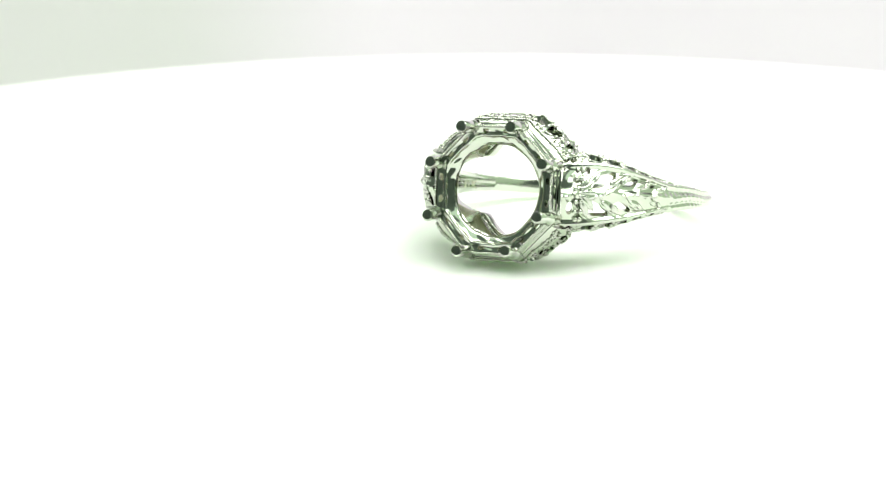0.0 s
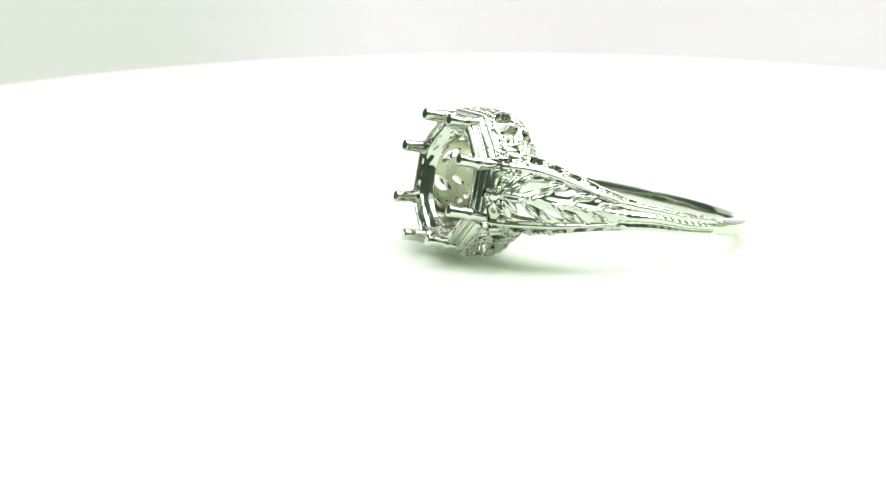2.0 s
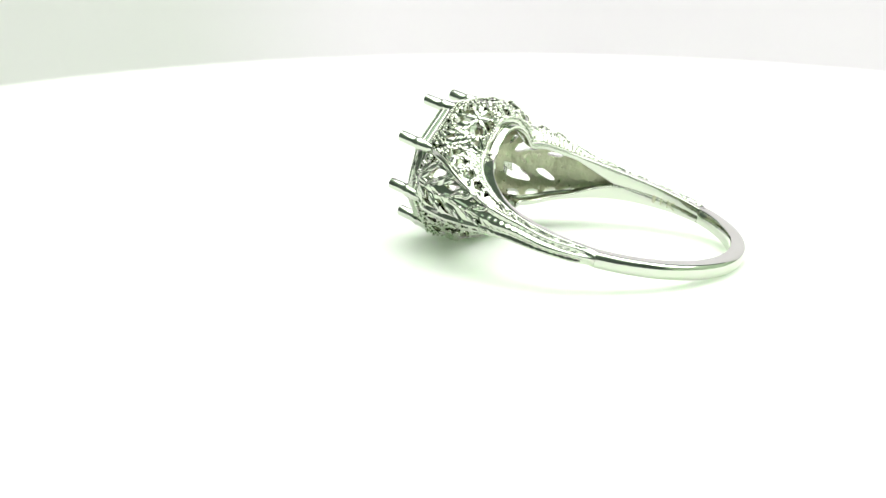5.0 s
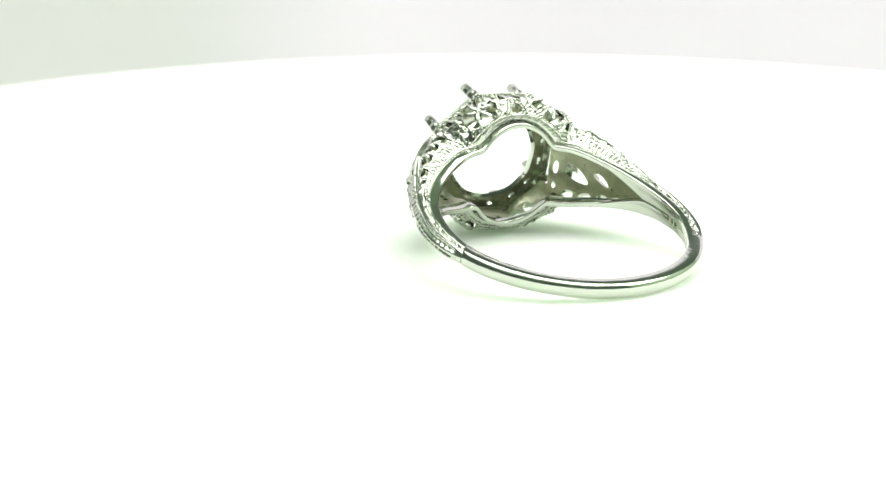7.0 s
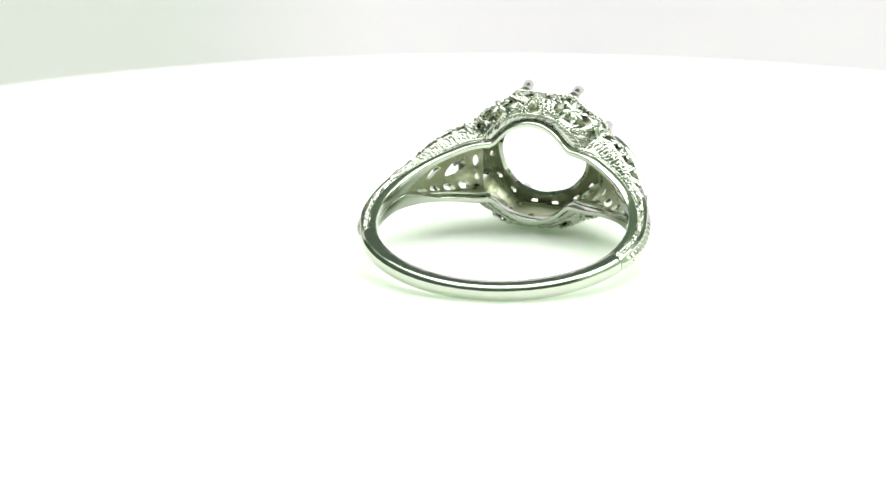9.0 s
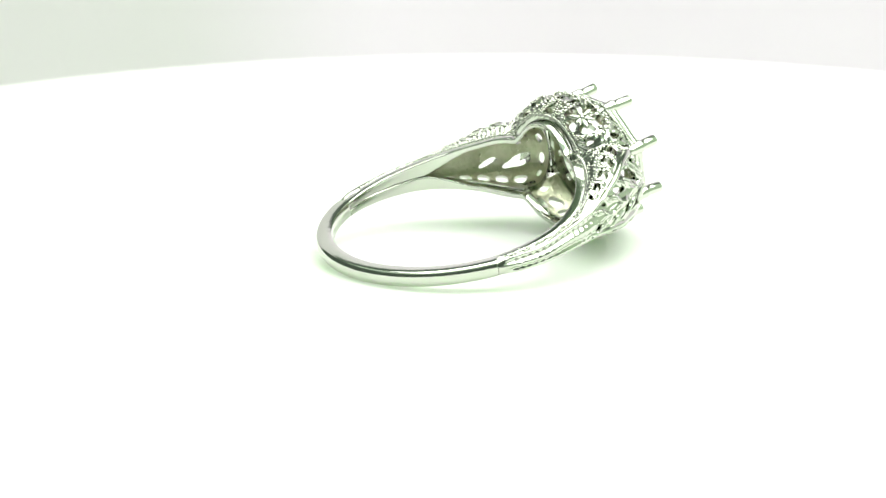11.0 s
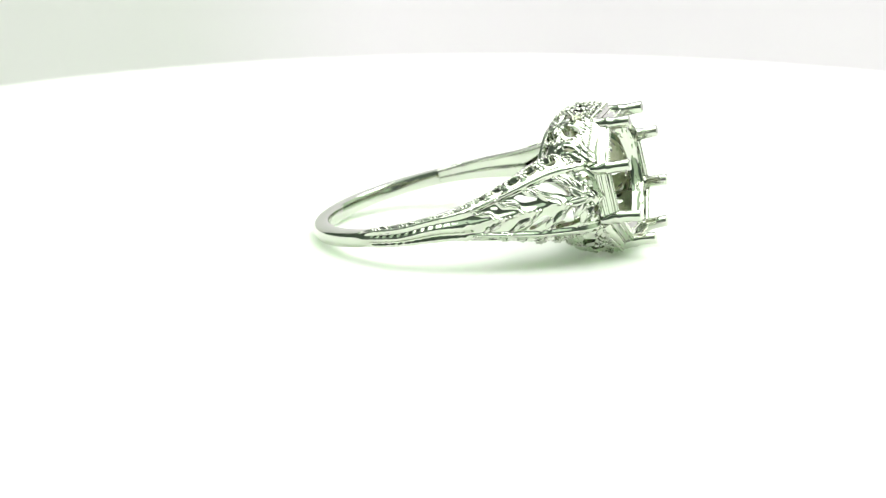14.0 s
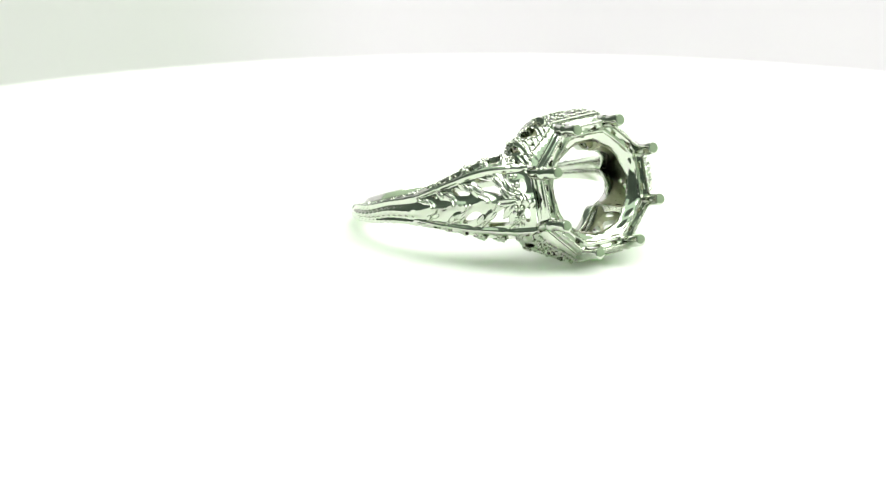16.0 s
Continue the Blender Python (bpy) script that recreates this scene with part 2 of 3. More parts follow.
def shoulder_field(U, V):
    A = np.abs(V)
    size = np.clip((54 - U) / 24, 0.0, 1.0)
    inner = (np.abs(leaf_phase(U, V) - 0.52) / (0.14 + 0.20 * size)) ** 2.0 + (np.abs(A - 0.225) / (0.05 + 0.115 * size)) ** 2.0
    inner = np.where((U > 26.8) & (U < 50 + 5 * np.sign(V)), inner ** 0.5 - 1, 1.0)
    outer = (np.abs(slope_phase(U, V) - 0.5) / 0.33) ** 2.4 + (np.abs(A - 0.68) / 0.12) ** 2.4
    outer = np.where((U > 26.2) & (U < 57.5), outer ** (1 / 2.4) - 1, 1.0)
    f = np.minimum(inner, outer)
    for p, s, a, b in ((23.0, 0.17, 0.95, 0.10), (23.0, -0.17, 0.95, 0.10), (22.8, 0.50, 0.75, 0.07), (22.8, -0.50, 0.75, 0.07), (23.2, 0.74, 1.1, 0.055), (23.2, -0.74, 1.1, 0.055), (24.6, 0.86, 0.9, 0.04), (24.6, -0.86, 0.9, 0.04)):
        f = np.minimum(f, np.hypot((U - p) / a, (V - s) / b) - 1)
    return f


def shoulder_relief(U, V):
    A = np.abs(V)
    near = np.clip((66 - U) / 14, 0, 1)
    far = np.clip((112 - U) / 8, 0, 1)
    bar_at = 0.435 - 0.06 * np.clip((U - 40) / 25, 0, 1)
    bar = 0.30 * np.exp(-(np.abs(A - bar_at) / 0.055) ** 4)
    vein = 0.20 * np.exp(-(A / 0.045) ** 2)
    c = leaf_phase(U, V)
    d = np.minimum(c, 1 - c)
    leaf = (0.20 * np.exp(-(d / 0.16) ** 2) - 0.14 * np.exp(-(d / 0.045) ** 2)) * np.clip(1 - (A / 0.40) ** 8, 0, 1)
    e = slope_phase(U, V)
    e = np.minimum(e, 1 - e)
    veins = np.cos(np.arctan2((A - 0.68) * 9, e * 6.9 * 0.8) * 5)
    scroll = (0.06 * np.exp(-(e / 0.16) ** 2) + 0.03 * veins) * np.clip((A - 0.50) * 10, 0, 1) * np.clip((0.90 - A) * 12, 0, 1)
    root = 0.09 * np.sin(U * 2.6 + A * 9) * np.sin(A * 24) * np.clip((27 - U) * 0.6, 0, 1) * np.clip((A - 0.4) * 8, 0, 1)
    edge = root + (0.05 + 0.06 * np.sin(U * 3.1 + A * 26)) * np.exp(-((A - 0.92) / 0.06) ** 2)
    # long grooves that run out into the band, and small facets cut in its side faces
    grooves = 0.10 * np.cos(V * 13 + 0.6 * np.sin(U * 0.22)) * np.clip((0.72 - A) * 6, 0, 1)
    cu = U / 2.5 + 0.35 * np.sin(U * 0.9)
    row = np.floor((A - 0.66) / 0.115)
    cu = cu + 0.5 * np.mod(row, 2)
    lot = np.mod(np.sin(np.floor(cu) * 12.99 + row * 78.23 + np.sign(V) * 37.7) * 4375.85, 1.0)
    lot2 = np.mod(lot * 61.7, 1.0)
    du, dv = np.mod(cu, 1.0) - 0.5, np.mod((A - 0.66) / 0.115, 1.0) - 0.5
    peak = np.clip(1 - 1.9 * np.maximum(np.abs(du + 0.3 * dv), np.abs(dv)), 0, 1)
    facets = (0.15 * peak * (0.5 + lot) + 0.14 * (lot - 0.5) * du + 0.14 * (lot2 - 0.5) * dv - 0.13) * np.clip((A - 0.64) * 14, 0, 1)
    nicks = 0.02 * np.sin(U * 1.9 + 6 * V) * np.clip((0.5 - A) * 8, 0, 1)
    return near * (bar + vein + leaf + scroll + edge) + (1 - near) * far * (grooves + facets + nicks + 0.04)


# ---- gallery of the head
TWIST = 1.4
OCTAGON = [22.5 + 45 * k + TWIST for k in range(8)]


def octagon_radius(psi, circum):
    """Distance from the head's axis to the octagon's side at the angle psi."""
    q = np.mod(psi - TWIST + 22.5, 45) - 22.5
    return circum * math.cos(radians(22.5)) / np.cos(np.radians(q))


def rim_place(psi):
    y = 3.0 * np.cos(np.radians(psi)) / math.cos(radians(28))
    return np.sqrt(9.25**2 - y**2), y, 4.0 * np.sqrt(np.maximum(1 - (y / 3.55) ** 2, 0)) + 0.05


def gallery_surface(up):
    def surface(U, V):
        a = np.radians(U)
        xr, yr, zr = rim_place(U)
        ob = octagon_radius(U * up, 5.02)
        yb, zb = ob * np.cos(a), ob * np.sin(a)
        w = np.cos(np.pi * V / 2) ** 0.72
        g = 1 - np.sin(np.pi * V / 2) ** 1.05
        x = xr + (12.98 - xr) * g
        bulge = (0.42 + (0.14 if up > 0 else -0.08) * np.sin(a) ** 4 + np.where(U < 90, 0.42, 0.85) * np.exp(-((np.abs(U - 90) - 54) / 15) ** 2)) * np.sin(np.pi * V ** 0.8)
        y = yr + (yb - yr) * w + bulge * np.cos(a)
        z = zr + (zb - zr) * w + bulge * np.sin(a)
        return np.stack([x, y, z * up], -1)
    return surface


FLOWERS = [(58, 0.50, 0.35), (122, 0.50, math.pi - 0.35)]


def gallery_field(U, V):
    f = np.full(U.shape, 9.0)
    for psi, v, turn in FLOWERS:
        for k in range(5):
            q = radians(72 * k) + turn
            a, b = (U - psi) * 0.086 - 0.92 * math.cos(q), (V - v) * 4.6 - 1.00 * math.sin(q)
            c, s = math.cos(q), math.sin(q)
            out = a * c + b * s
            f = np.minimum(f, np.hypot(out / (0.50 + 0.05 * ((k * 2) % 3)), (b * c - a * s) / np.maximum(0.50 + 0.42 * out, 0.1)) - 1)
    for psi, v, a, b in ((90, 0.68, 5.5, 0.13), (82.5, 0.33, 3.0, 0.085), (97.5, 0.33, 3.0, 0.085), (35, 0.28, 2.4, 0.08), (145, 0.28, 2.4, 0.08),
                         (36, 0.66, 2.4, 0.08), (144, 0.66, 2.4, 0.08)):
        dv = (V - v) / b
        f = np.minimum(f, np.hypot((U - psi) / (a * np.clip(1 + 0.45 * dv, 0.3, 1.6)), dv) - 1)
    return f


def gallery_relief(U, V):
    h = 0.06 * np.exp(-((V - 0.05) / 0.04) ** 2)
    # leafy chasing between the flowers
    chased = np.sin(U * 0.95 + 9 * np.sin(V * 7)) * np.sin(V * 30 + U * 0.35)
    h = h + 0.045 * chased * np.clip(V * 8, 0, 1) * np.clip((0.97 - V) * 8, 0, 1)
    for psi, v, turn in FLOWERS:
        a, b = (U - psi) * 0.086, (V - v) * 4.6
        r, q = np.hypot(a, b), np.arctan2(b, a)
        petal = np.abs(np.cos((q - turn) * 2.5 + math.pi / 2))
        h = h + (0.26 * petal ** 1.5 - 0.08 * petal ** 30) * np.exp(-(r / 1.2) ** 4) + 0.16 * np.exp(-(r / 0.18) ** 2)
        h = h + 0.04 * np.exp(-((r - 1.70) / 0.15) ** 2)
    return h


def grain_mesh():
    b = bmesh.new()
    bmesh.ops.create_icosphere(b, subdivisions=2, radius=1.0)
    me = bpy.data.meshes.new("grain")
    b.to_mesh(me)
    b.free()
    me.polygons.foreach_set("use_smooth", [True] * len(me.polygons))
    me.materials.append(CARVED)
    return me


GRAIN = grain_mesh()


def leaf_mesh():
    """A pointed leaf along x, 1 long, with a creased middle."""
    v, f, n, m = [], [], 13, 9
    for i in range(n):
        t = i / (n - 1)
        half = 0.5 * math.sin(math.pi * t ** 0.8) ** 0.85 + 0.01
        for j in range(m):
            c = -1 + 2 * j / (m - 1)
            v.append((t - 0.5, half * c * 0.42, 0.13 * (1 - c * c) ** 0.5 * math.sin(math.pi * min(1, t + 0.06)) - 0.05 * math.exp(-(c / 0.2) ** 2) - 0.02))
    for i in range(n - 1):
        for j in range(m - 1):
            f.append((i * m + j, (i + 1) * m + j, (i + 1) * m + j + 1, i * m + j + 1))
    k = len(v)
    v += [(x, y, -0.12) for x, y, z in v]
    f += [tuple(q + k for q in reversed(p)) for p in f]
    ring_ = [i * m for i in range(n)] + [(n - 1) * m + j for j in range(1, m)] + [i * m + m - 1 for i in range(n - 2, -1, -1)] + [j for j in range(m - 2, 0, -1)]
    f += [(b, a, a + k, b + k) for a, b in zip(ring_, ring_[1:] + ring_[:1])]
    me = bpy.data.meshes.new("leaf")
    me.from_pydata(v, [], f)
    me.polygons.foreach_set("use_smooth", [True] * len(me.polygons))
    me.materials.append(POLISHED)
    me.update()
    return me


def flower_mesh(petals_, uneven):
    """Star flower of narrow petals about a round eye, 1 across."""
    b = bmesh.new()
    for k in range(petals_):
        a = 2 * math.pi * k / petals_
        long = 0.50 * (1 - uneven * (k % 2))
        bmesh.ops.create_uvsphere(b, u_segments=8, v_segments=8, radius=1.0,
                                  matrix=pose(0, 0, 0, 0, 0, math.degrees(a)) @ pose(long * 0.55, 0, 0.02) @ Matrix.Diagonal((long * 0.52, 0.115, 0.085, 1)))
    bmesh.ops.create_icosphere(b, subdivisions=2, radius=0.11, matrix=pose(0, 0, 0.04))
    me = bpy.data.meshes.new("flower")
    b.to_mesh(me)
    b.free()
    me.polygons.foreach_set("use_smooth", [True] * len(me.polygons))
    me.materials.append(CARVED)
    return me


LEAF = leaf_mesh()
FLOWER = flower_mesh(6, 0.2)


def on_sheet(name, mesh, parent, surface, u, v, du, dv, size, lift):
    """Sets a small part on a carved sheet at (u, v), its x axis along (du, dv)."""
    def at(a, b):
        return surface(np.array(a), np.array(b))
    p = at(u, v)
    e = 1e-3
    pu, pv = (at(u + e, v) - p) / e, (at(u, v + e) - p) / e
    x = pu * du + pv * dv
    x /= np.linalg.norm(x)
    z = np.cross(pu, pv)
    z /= np.linalg.norm(z)
    if z @ np.array([p[0] * 0.3, p[1], p[2] * 1.5]) < 0:
        z = -z
    y = np.cross(z, x)
    ob = new(name, mesh)
    ob.parent = parent
    p = (p + z * lift) * MM
    ob.matrix_basis = Matrix(((x[0], y[0], z[0], p[0]), (x[1], y[1], z[1], p[1]), (x[2], y[2], z[2], p[2]), (0, 0, 0, 1))) @ Matrix.Scale(size * MM, 4)
    return ob


def head_share(x):
    """0 on the band, 1 in the plane of the setting."""
    k = min(1.0, max(0.0, (x / MM - 9.6) / 3.4))
    return k * k * (3 - 2 * k)


def ring():
    thing = new("ring")
    tagged(thing, "white gold filigree ring with empty eight-prong setting, lying on its side", "ring")
    # plain back of the band
    v, f = [], []
    rows = 161
    for k in range(rows):
        p = 70.0 + 220.0 * k / (rows - 1)
        a, q = radians(p), min(p, 360 - p)
        half = 0.56 if q > 112 else float(rim_height(q)) - 0.10 * (112 - q) / 50
        top = 9.92 if q > 112 else 9.92 - 0.5 * min(1.0, (112 - q) / 3)
        low = 8.70 + 0.12 * min(1.0, max(0.0, (112.5 - q) / 2))
        ring_ = [(half * math.cos(radians(g)), top - 0.38 + 0.38 * math.sin(radians(g)) ** 0.8) for g in range(0, 181, 15)]
        ring_ += [(-half, low + 0.16), (-half + 0.03, low + 0.06), (-half + 0.14, low), (half - 0.14, low), (half - 0.03, low + 0.06), (half, low + 0.16)]
        for z, r in ring_:
            v.append((r * math.cos(a) * MM, r * math.sin(a) * MM, z * MM))
        n = len(ring_)
        if k:
            f += [((k - 1) * n + i, (k - 1) * n + (i + 1) % n, k * n + (i + 1) % n, k * n + i) for i in range(n)]
    f += [tuple(range(n))[::-1], tuple((rows - 1) * n + i for i in range(n))]
    linked("shank", v, f, [POLISHED], thing, "smooth polished plain back of the band")
    # carved shoulders
    for side in (1, -1):
        sh = pierced("shoulder", thing, shoulder_surface(side), shoulder_field, shoulder_relief, np.linspace(20.5, 112, 400), np.linspace(-1, 1, 171),
                     0.42, side < 0, [CARVED, CAST], "pierced and carved leaf-pattern shoulder")
        sheet = shoulder_surface(side)
        for k in range(7):
            for sg in (1, -1):
                # leaflets along the ribs between the openings
                for a, turn, long in ((0.17, 0.040, 1.45), (0.24, 0.075, 1.25)):
                    u = 23.4 + 10.2 * (k - 1.0 - (0.30 if sg < 0 else 0.0) + 2.3 * a) + (1.3 if a > 0.2 else -0.6)
                    if 28.5 < u < 62:
                        shrink = 1 - 0.5 * (u - 26) / 34
                        on_sheet("leaf", LEAF, sh, sheet, u, sg * a, 1.0, sg * turn, long * shrink, 0.10)
        # fan of leaves that springs from the post beside the setting
        for v, turn, long in ((0.0, 0.0, 1.9), (0.075, 0.05, 1.7), (-0.075, -0.05, 1.7), (0.16, 0.13, 1.45), (-0.16, -0.13, 1.45)):
            on_sheet("leaf", LEAF, sh, sheet, 28.4 - 8 * abs(v), v, 1.0, turn, long, 0.14)
        for u, v in ((33.4, 0.69), (31.8, -0.69), (40.2, 0.69), (38.6, -0.69)):
            on_sheet("flower", FLOWER, sh, sheet, u, v, 1.0, 0.01, 1.05, 0.03)
        # grains down the post beside the setting
        spots = []
        for k in range(12):
            s = -0.80 + 1.60 * k / 11
            for p in (24.4, 26.0):
                pt = shoulder_surface(1)(np.array(p + random.uniform(-.3, .3)), np.array(s))
                spots.append((pt[0] + 0.10, side * (pt[1] + 0.10), pt[2]))
        for p in spots:
            g = new("grain", GRAIN)
            g.parent = sh
            g.location = [c * MM for c in p]
            g.scale = [0.19 * MM * random.uniform(0.8, 1.15)] * 3
        spots = []
        for k in range(760):
            if k < 240:
                u, w = random.uniform(26.5, 58), random.choice((-1, 1)) * random.uniform(0.54, 0.88)
            elif k > 460:
                u, w = random.uniform(21.5, 62), random.choice((-1, 1)) * random.uniform(0.85, 0.975)
            else:
                u, w = random.uniform(20.8, 26.5), random.choice((-1, 1)) * random.uniform(0.42, 0.92)
            if shoulder_field(np.array([u]), np.array([w]))[0] > 0.25:
                q = shoulder_surface(side)(np.array(u), np.array(w))
                n = np.array([q[0], q[1], q[2] * 3])
                spots.append(q + n / np.linalg.norm(n) * 0.03)
        v, f = grains(spots, 0.095)
        linked("milgrain", v, f, [CARVED], sh)
        for s in (-0.46, 0.86, -0.86):
            spots = []
            for p in np.arange(29, 64, 1.0 if abs(s) < 0.6 else 1.15):
                q = shoulder_surface(side)(np.array(p), np.array(s))
                n = np.array([q[0], q[1], q[2] * 1.5])
                spots.append(q + n / np.linalg.norm(n) * 0.12)
            v, f = grains(spots, 0.105)
            linked("milgrain", v, f, [CARVED], sh)
    # finger-side rims
    for up in (1, -1):
        path, spots = [], []
        for k in range(241):
            p = -112 + 224 * k / 240
            if abs(p) < 18.2:
                y = 9.5 * math.sin(radians(p))
                z = 4.0 * math.sqrt(max(1 - (y / 3.55) ** 2, 0))
            else:
                z = float(rim_height(abs(p)))
            path.append([p, z])
        zs = np.array([z for _, z in path])
        ease = np.exp(-np.linspace(-2, 2, 11) ** 2)
        zs = np.convolve(np.pad(zs, 5, mode="edge"), ease / ease.sum(), "valid")
        v, f = [], []
        for k, ((p, _), z) in enumerate(zip(path, zs)):
            a, q = radians(p), abs(p)
            grow = min(1.0, max(0.0, (q - 44) / 22)) ** 1.5
            wide = 0.40 + (z + 0.06 - 0.40) * grow
            low = 8.62 + 0.08 * min(1.0, max(0.0, (q - 15) / 40))
            high = 9.30 + 0.10 * min(1.0, max(0.0, (q - 15) / 20)) - 0.07 * min(1.0, max(0.0, (q - 60) / 50))
            n = 16
            for s_, o_ in rounded(wide, high - low, 0.09):
                r, h = (high + low) / 2 + o_, up * (z + 0.08 - 0.10 * min(1.0, max(0.0, (q - 85) / 27)) - wide / 2 + s_)
                v.append((r * math.cos(a) * MM, r * math.sin(a) * MM, h * MM))
            if k:
                f += [((k - 1) * n + i, (k - 1) * n + (i + 1) % n, k * n + (i + 1) % n, k * n + i)[::up] for i in range(n)]
            if q < 66:
                spots.append(np.array([(high + 0.10) * math.cos(a), (high + 0.10) * math.sin(a), up * (z + 0.07)]))
        f += [tuple(range(n))[::-up], tuple(len(v) - n + i for i in range(n))[::up]]
        rim = linked("finger_rim", v, f, [POLISHED], thing, "smooth polished inner rim of the band")
        v, f = grains(spots, 0.10)
        linked("milgrain", v, f, [CARVED], rim)
    # gallery under the setting
    for up in (1, -1):
        gallery = pierced("gallery", thing, gallery_surface(up), gallery_field, gallery_relief, np.linspace(27, 153, 300), np.linspace(0, 0.985, 140),
                0.40, up > 0, [CARVED, CAST], "pierced filigree gallery with flowers")
        dome = gallery_surface(up)
        for psi, v, turn in FLOWERS:
            on_sheet("flower", FLOWER, gallery, dome, psi, v, 1.0, 0.004, 1.85, 0.09)
        spots = []
        for u in np.arange(29, 152, 1.9):
            spots.append(dome(np.array(u), np.array(0.075)))
        for u in np.arange(31, 150, 2.6):
            if min(abs(u - 58), abs(u - 122)) > 13:
                spots.append(dome(np.array(u + random.uniform(-0.5, 0.5)), np.array(0.155 + random.uniform(-0.02, 0.02))))
        for u in np.arange(30, 151, 1.6):
            spots.append(dome(np.array(u), np.array(0.90)))
        for k in range(9):
            for sg in (-1, 1):
                spots.append(dome(np.array(90 + sg * (1.0 + 0.95 * k)), np.array(0.46 + 0.052 * k)))
                spots.append(dome(np.array(90 + sg * (4.2 + 0.95 * k)), np.array(0.46 + 0.052 * k)))
        for psi, v, turn in FLOWERS:
            for k in range(34):
                q = 2 * math.pi * k / 34
                u, w = psi + 1.66 / 0.086 * math.cos(q), v + 1.66 / 4.6 * math.sin(q)
                if 28 < u < 152 and w < 0.93:
                    spots.append(dome(np.array(u), np.array(w)))
        for k in range(200):
            u, w = random.uniform(28, 152), random.uniform(0.05, 0.92)
            if gallery_field(np.array([u]), np.array([w]))[0] > 0.22 and min(math.hypot((u - c[0]) * 0.086, (w - c[1]) * 4.6) for c in FLOWERS) > 1.15:
                spots.append(dome(np.array(u), np.array(w)))
        spots = [p * np.array([1, 1.02, 1.02]) for p in spots]
        v, f = grains(spots, 0.095)
        linked("milgrain", v, f, [CARVED], gallery)
    # maker's stamp inside the band: two worn marks and a K
    stamp = new("stamp")
    stamp.parent = thing
    tagged(stamp, "worn karat stamp inside the band")
    for p0, z0, p1, z1, w in ((-86.4, -0.42, -86.4, 0.12, 0.26), (-90.2, -0.42, -90.2, 0.12, 0.13), (-93.8, -0.45, -93.8, 0.15, 0.10),
                              (-93.8, -0.15, -97.6, 0.15, 0.09), (-94.4, -0.12, -97.9, -0.45, 0.09)):
        c0 = np.array([math.radians(p0) * 8.685, z0])
        c1 = np.array([math.radians(p1) * 8.685, z1])
        d = (c1 - c0) / np.linalg.norm(c1 - c0)
        m = np.array([-d[1], d[0]]) * w / 2
        v = []
        for r in (8.685, 8.76):
            for q in (c0 - m, c1 - m, c1 + m, c0 + m):
                t_ = q[0] / 8.685
                v.append((r * math.cos(t_) * MM, r * math.sin(t_) * MM, q[1] * MM))
        linked("mark", v, [(0, 1, 2, 3), (7, 6, 5, 4), (0, 4, 5, 1), (1, 5, 6, 2), (2, 6, 7, 3), (3, 7, 4, 0)], [CAST], stamp, smooth=0)
    # octagonal setting
    path = []
    for c in OCTAGON:
        a = radians(c)
        path.append((np.zeros(3), np.array([1.0, 0, 0]), np.array([0, math.cos(a), math.sin(a)])))
    section = [(12.60, 5.00), (12.66, 5.07), (12.75, 5.07), (12.81, 4.98), (12.93, 4.94), (12.98, 4.99), (13.07, 4.98), (13.12, 4.90), (13.34, 4.84),
               (13.39, 4.88), (13.47, 4.87), (13.53, 4.79), (13.60, 4.84), (13.69, 4.82), (13.73, 4.76), (13.70, 4.70), (13.62, 4.66), (13.20, 4.60),
               (12.98, 4.45), (12.60, 4.45)]
    v, f = swept(path, section, True)
    linked("bezel", v, f, [POLISHED], thing, "polished octagonal outer frame of the setting", smooth=30)

    def seat_surface(U, V):
        a = np.radians(U)
        hole = 3.15 + 0.03 * np.sin(5 * a + 1) + 0.02 * np.sin(11 * a)
        r = octagon_radius(U, 4.64) * (1 - V) + hole * V
        x = 13.60 - 0.52 * V - 0.16 * np.clip((V - 0.8) / 0.2, 0, 1) ** 2 + 0.05 * np.sin(np.pi * V)
        return np.stack([x, r * np.cos(a), r * np.sin(a)], -1)

    def seat_field(U, V):
        q = np.mod(U - TWIST + 22.5, 45) - 22.5
        f = np.full(U.shape, 9.0)
        for c in (-10.5, 10.5):
            f = np.minimum(f, ((np.abs(q - c) / 3.4) ** 4 + (np.abs(V - 0.19) / 0.12) ** 4) ** 0.25 - 1)
        return f

    def seat_relief(U, V):
        a = np.radians(U)
        hammered = 0.018 * np.sin(7 * a + 9 * V) + 0.014 * np.sin(13 * a - 6 * V + 1) + 0.012 * np.sin(23 * a + 14 * V)
        return hammered * np.sin(np.pi * V) + 0.12 * np.exp(-((V - 0.42) / 0.10) ** 2)
    seat = pierced("seat", thing, seat_surface, seat_field, seat_relief, np.linspace(0, 360, 481), np.linspace(0, 1, 49), 0.30, False, [POLISHED, CAST],
                   "sloping stone seat with small slots and an uneven edge")
    spots = []
    for c in OCTAGON:
        p0, p1 = (4.74 * np.array([0, math.cos(radians(c + d)), math.sin(radians(c + d))]) for d in (0, 45))
        for k in range(3, 18):
            spots.append(p0 + (p1 - p0) * k / 20 + np.array([13.74, 0, 0]))
    v, f = grains(spots, 0.085)
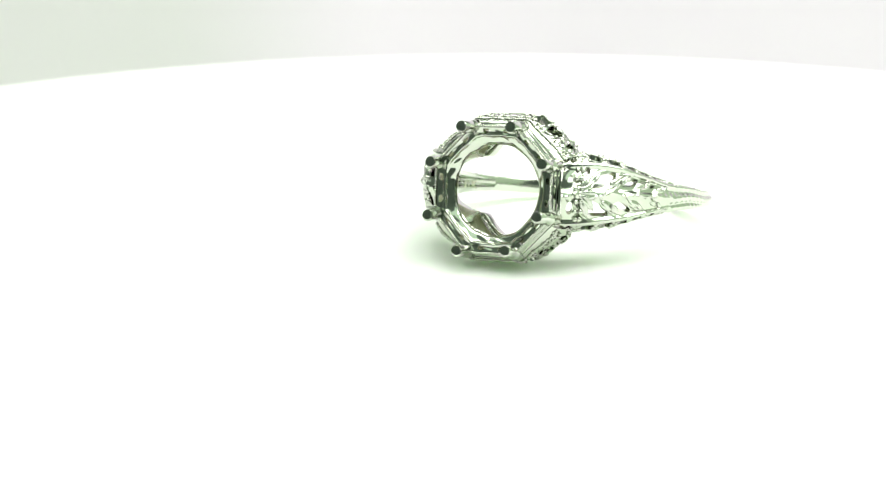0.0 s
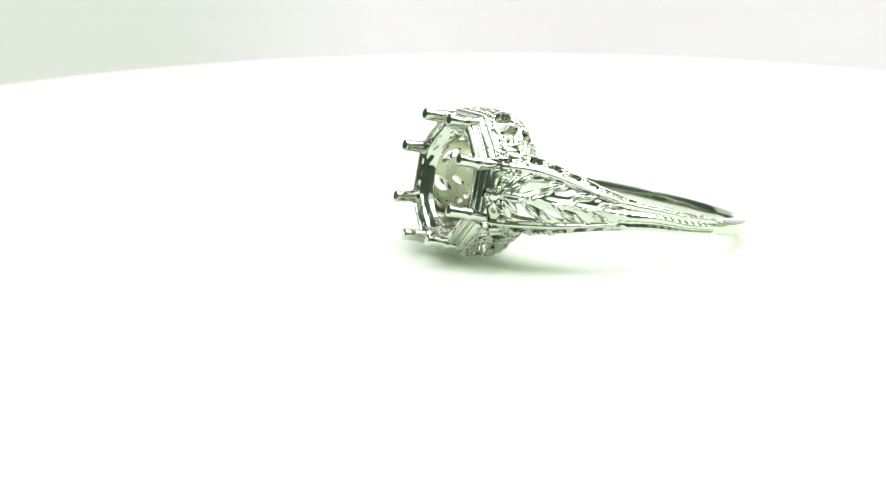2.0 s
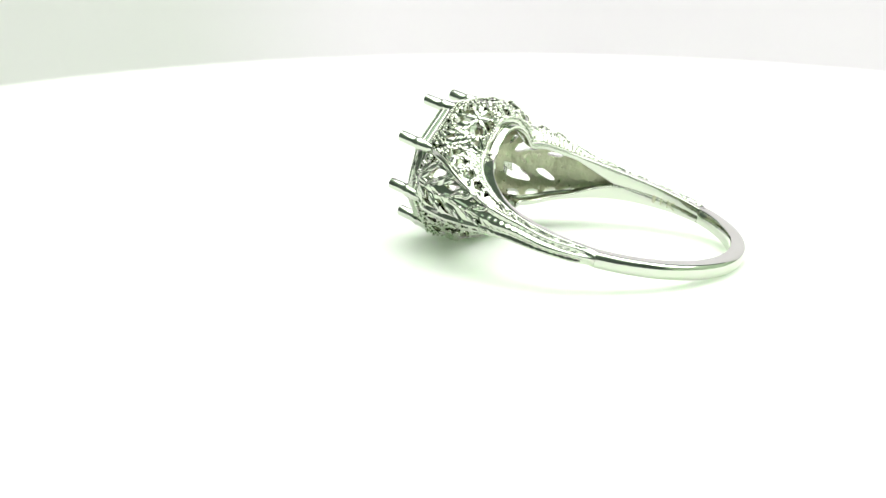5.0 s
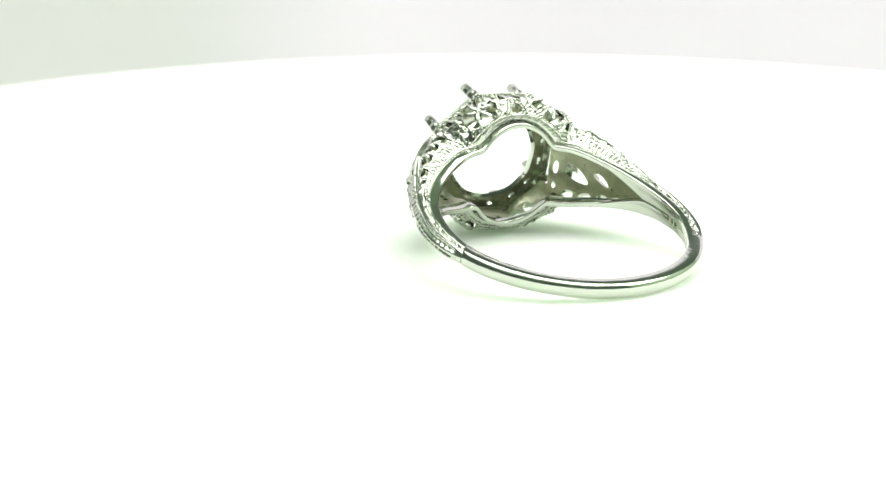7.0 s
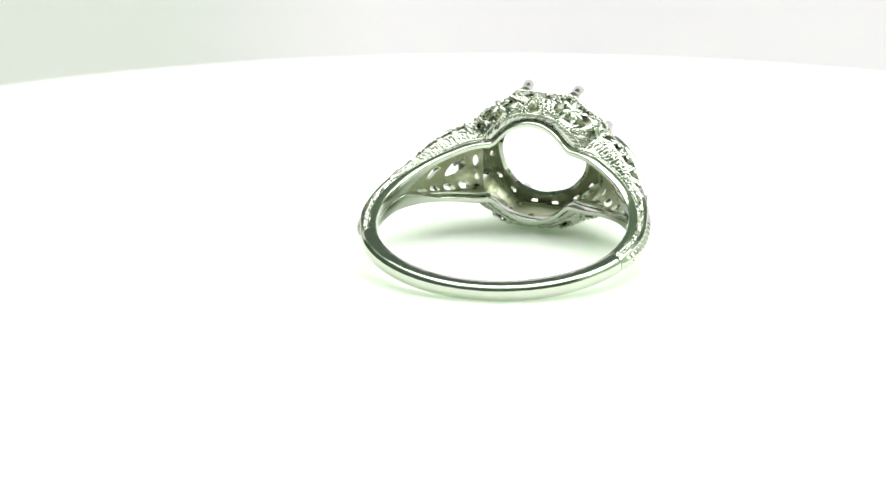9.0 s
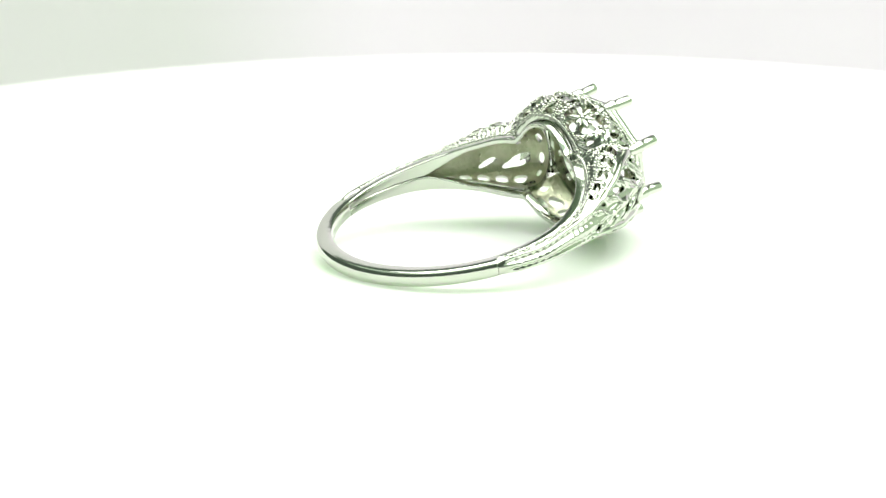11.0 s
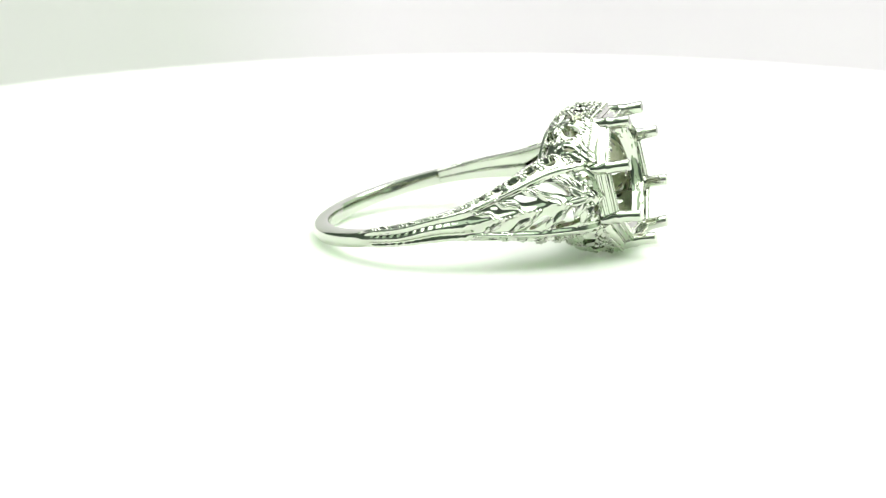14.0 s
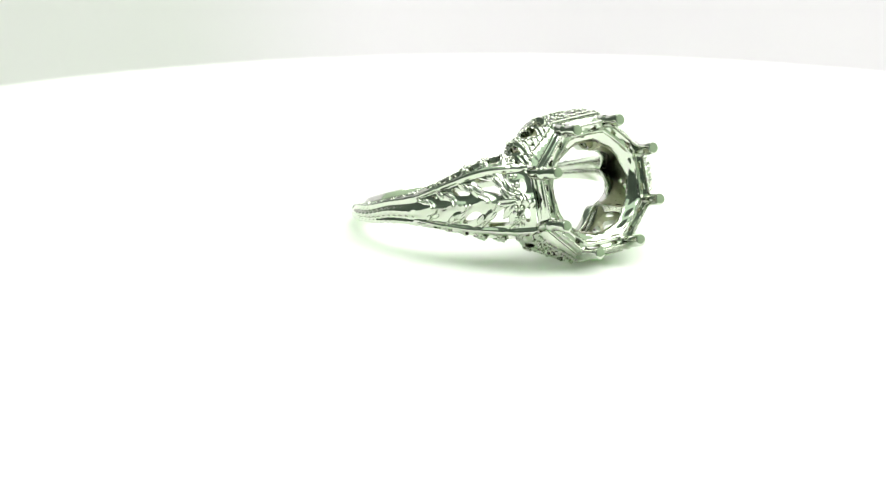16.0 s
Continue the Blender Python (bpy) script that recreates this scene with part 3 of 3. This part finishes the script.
    linked("milgrain", v, f, [CARVED], seat, "beaded edge of the setting")

    bends = ((0.05, 0.10), (0.08, 0.06), (-0.14, 0.01), (0.10, -0.03), (0.07, -0.20), (-0.08, -0.07), (0.05, 0.10), (-0.14, 0.02))
    for c, (by, bz) in zip(OCTAGON, bends):
        a = radians(c)
        o = np.array([0, math.cos(a), math.sin(a)])
        t = np.array([0, -math.sin(a), math.cos(a)])
        v, f, n = [], [], 20
        rows = [(15.20, 4.60, 0.20), (15.20, 4.60, 0.33), (15.18, 4.60, 0.39), (15.12, 4.60, 0.42), (14.25, 4.60, 0.415), (14.05, 4.60, 0.42),
                (13.90, 4.61, 0.435), (13.80, 4.63, 0.46), (13.68, 4.65, 0.49), (13.55, 4.66, 0.47), (13.40, 4.66, 0.44), (12.95, 4.74, 0.42), (12.6, 4.82, 0.36), (12.4, 4.84, 0.30)]
        for x, rho, rr in rows:
            for k in range(n):
                q = 2 * math.pi * k / n
                v.append((np.array([x, 0, 0]) + np.array([0, by, bz]) * max(0.0, (x - 13.6) / 1.6) + o * (rho + rr * math.cos(q)) + t * rr * math.sin(q)) * MM)
        for i in range(len(rows) - 1):
            for k in range(n):
                f.append((i * n + k, (i + 1) * n + k, (i + 1) * n + (k + 1) % n, i * n + (k + 1) % n))
        f.append(tuple(range(n)))
        f.append(tuple((len(rows) - 1) * n + k for k in range(n))[::-1])
        linked("prong", v, f, [POLISHED], thing, "plain round polished prong")
    # the head sits a little askew on the band
    shift = Vector((0, -0.10 * MM, -0.28 * MM))
    for part_ in thing.children_recursive:
        if part_.type != "MESH":
            continue
        at = part_.matrix_basis.translation
        if at.length > 0:
            part_.location = at + shift * head_share(at.x)
        else:
            for q in part_.data.vertices:
                q.co += shift * head_share(q.co.x)
    return thing


turning_table = turntable()
gold_ring = ring()


def motions():
    walk(gold_ring, [(t, pose(0, 0, 0, 0, 0, a) @ RING) for t, a in TURN])
    walk(turning_table, [(t, pose(0, 0, 0, 0, 0, a)) for t, a in TURN])


motions()
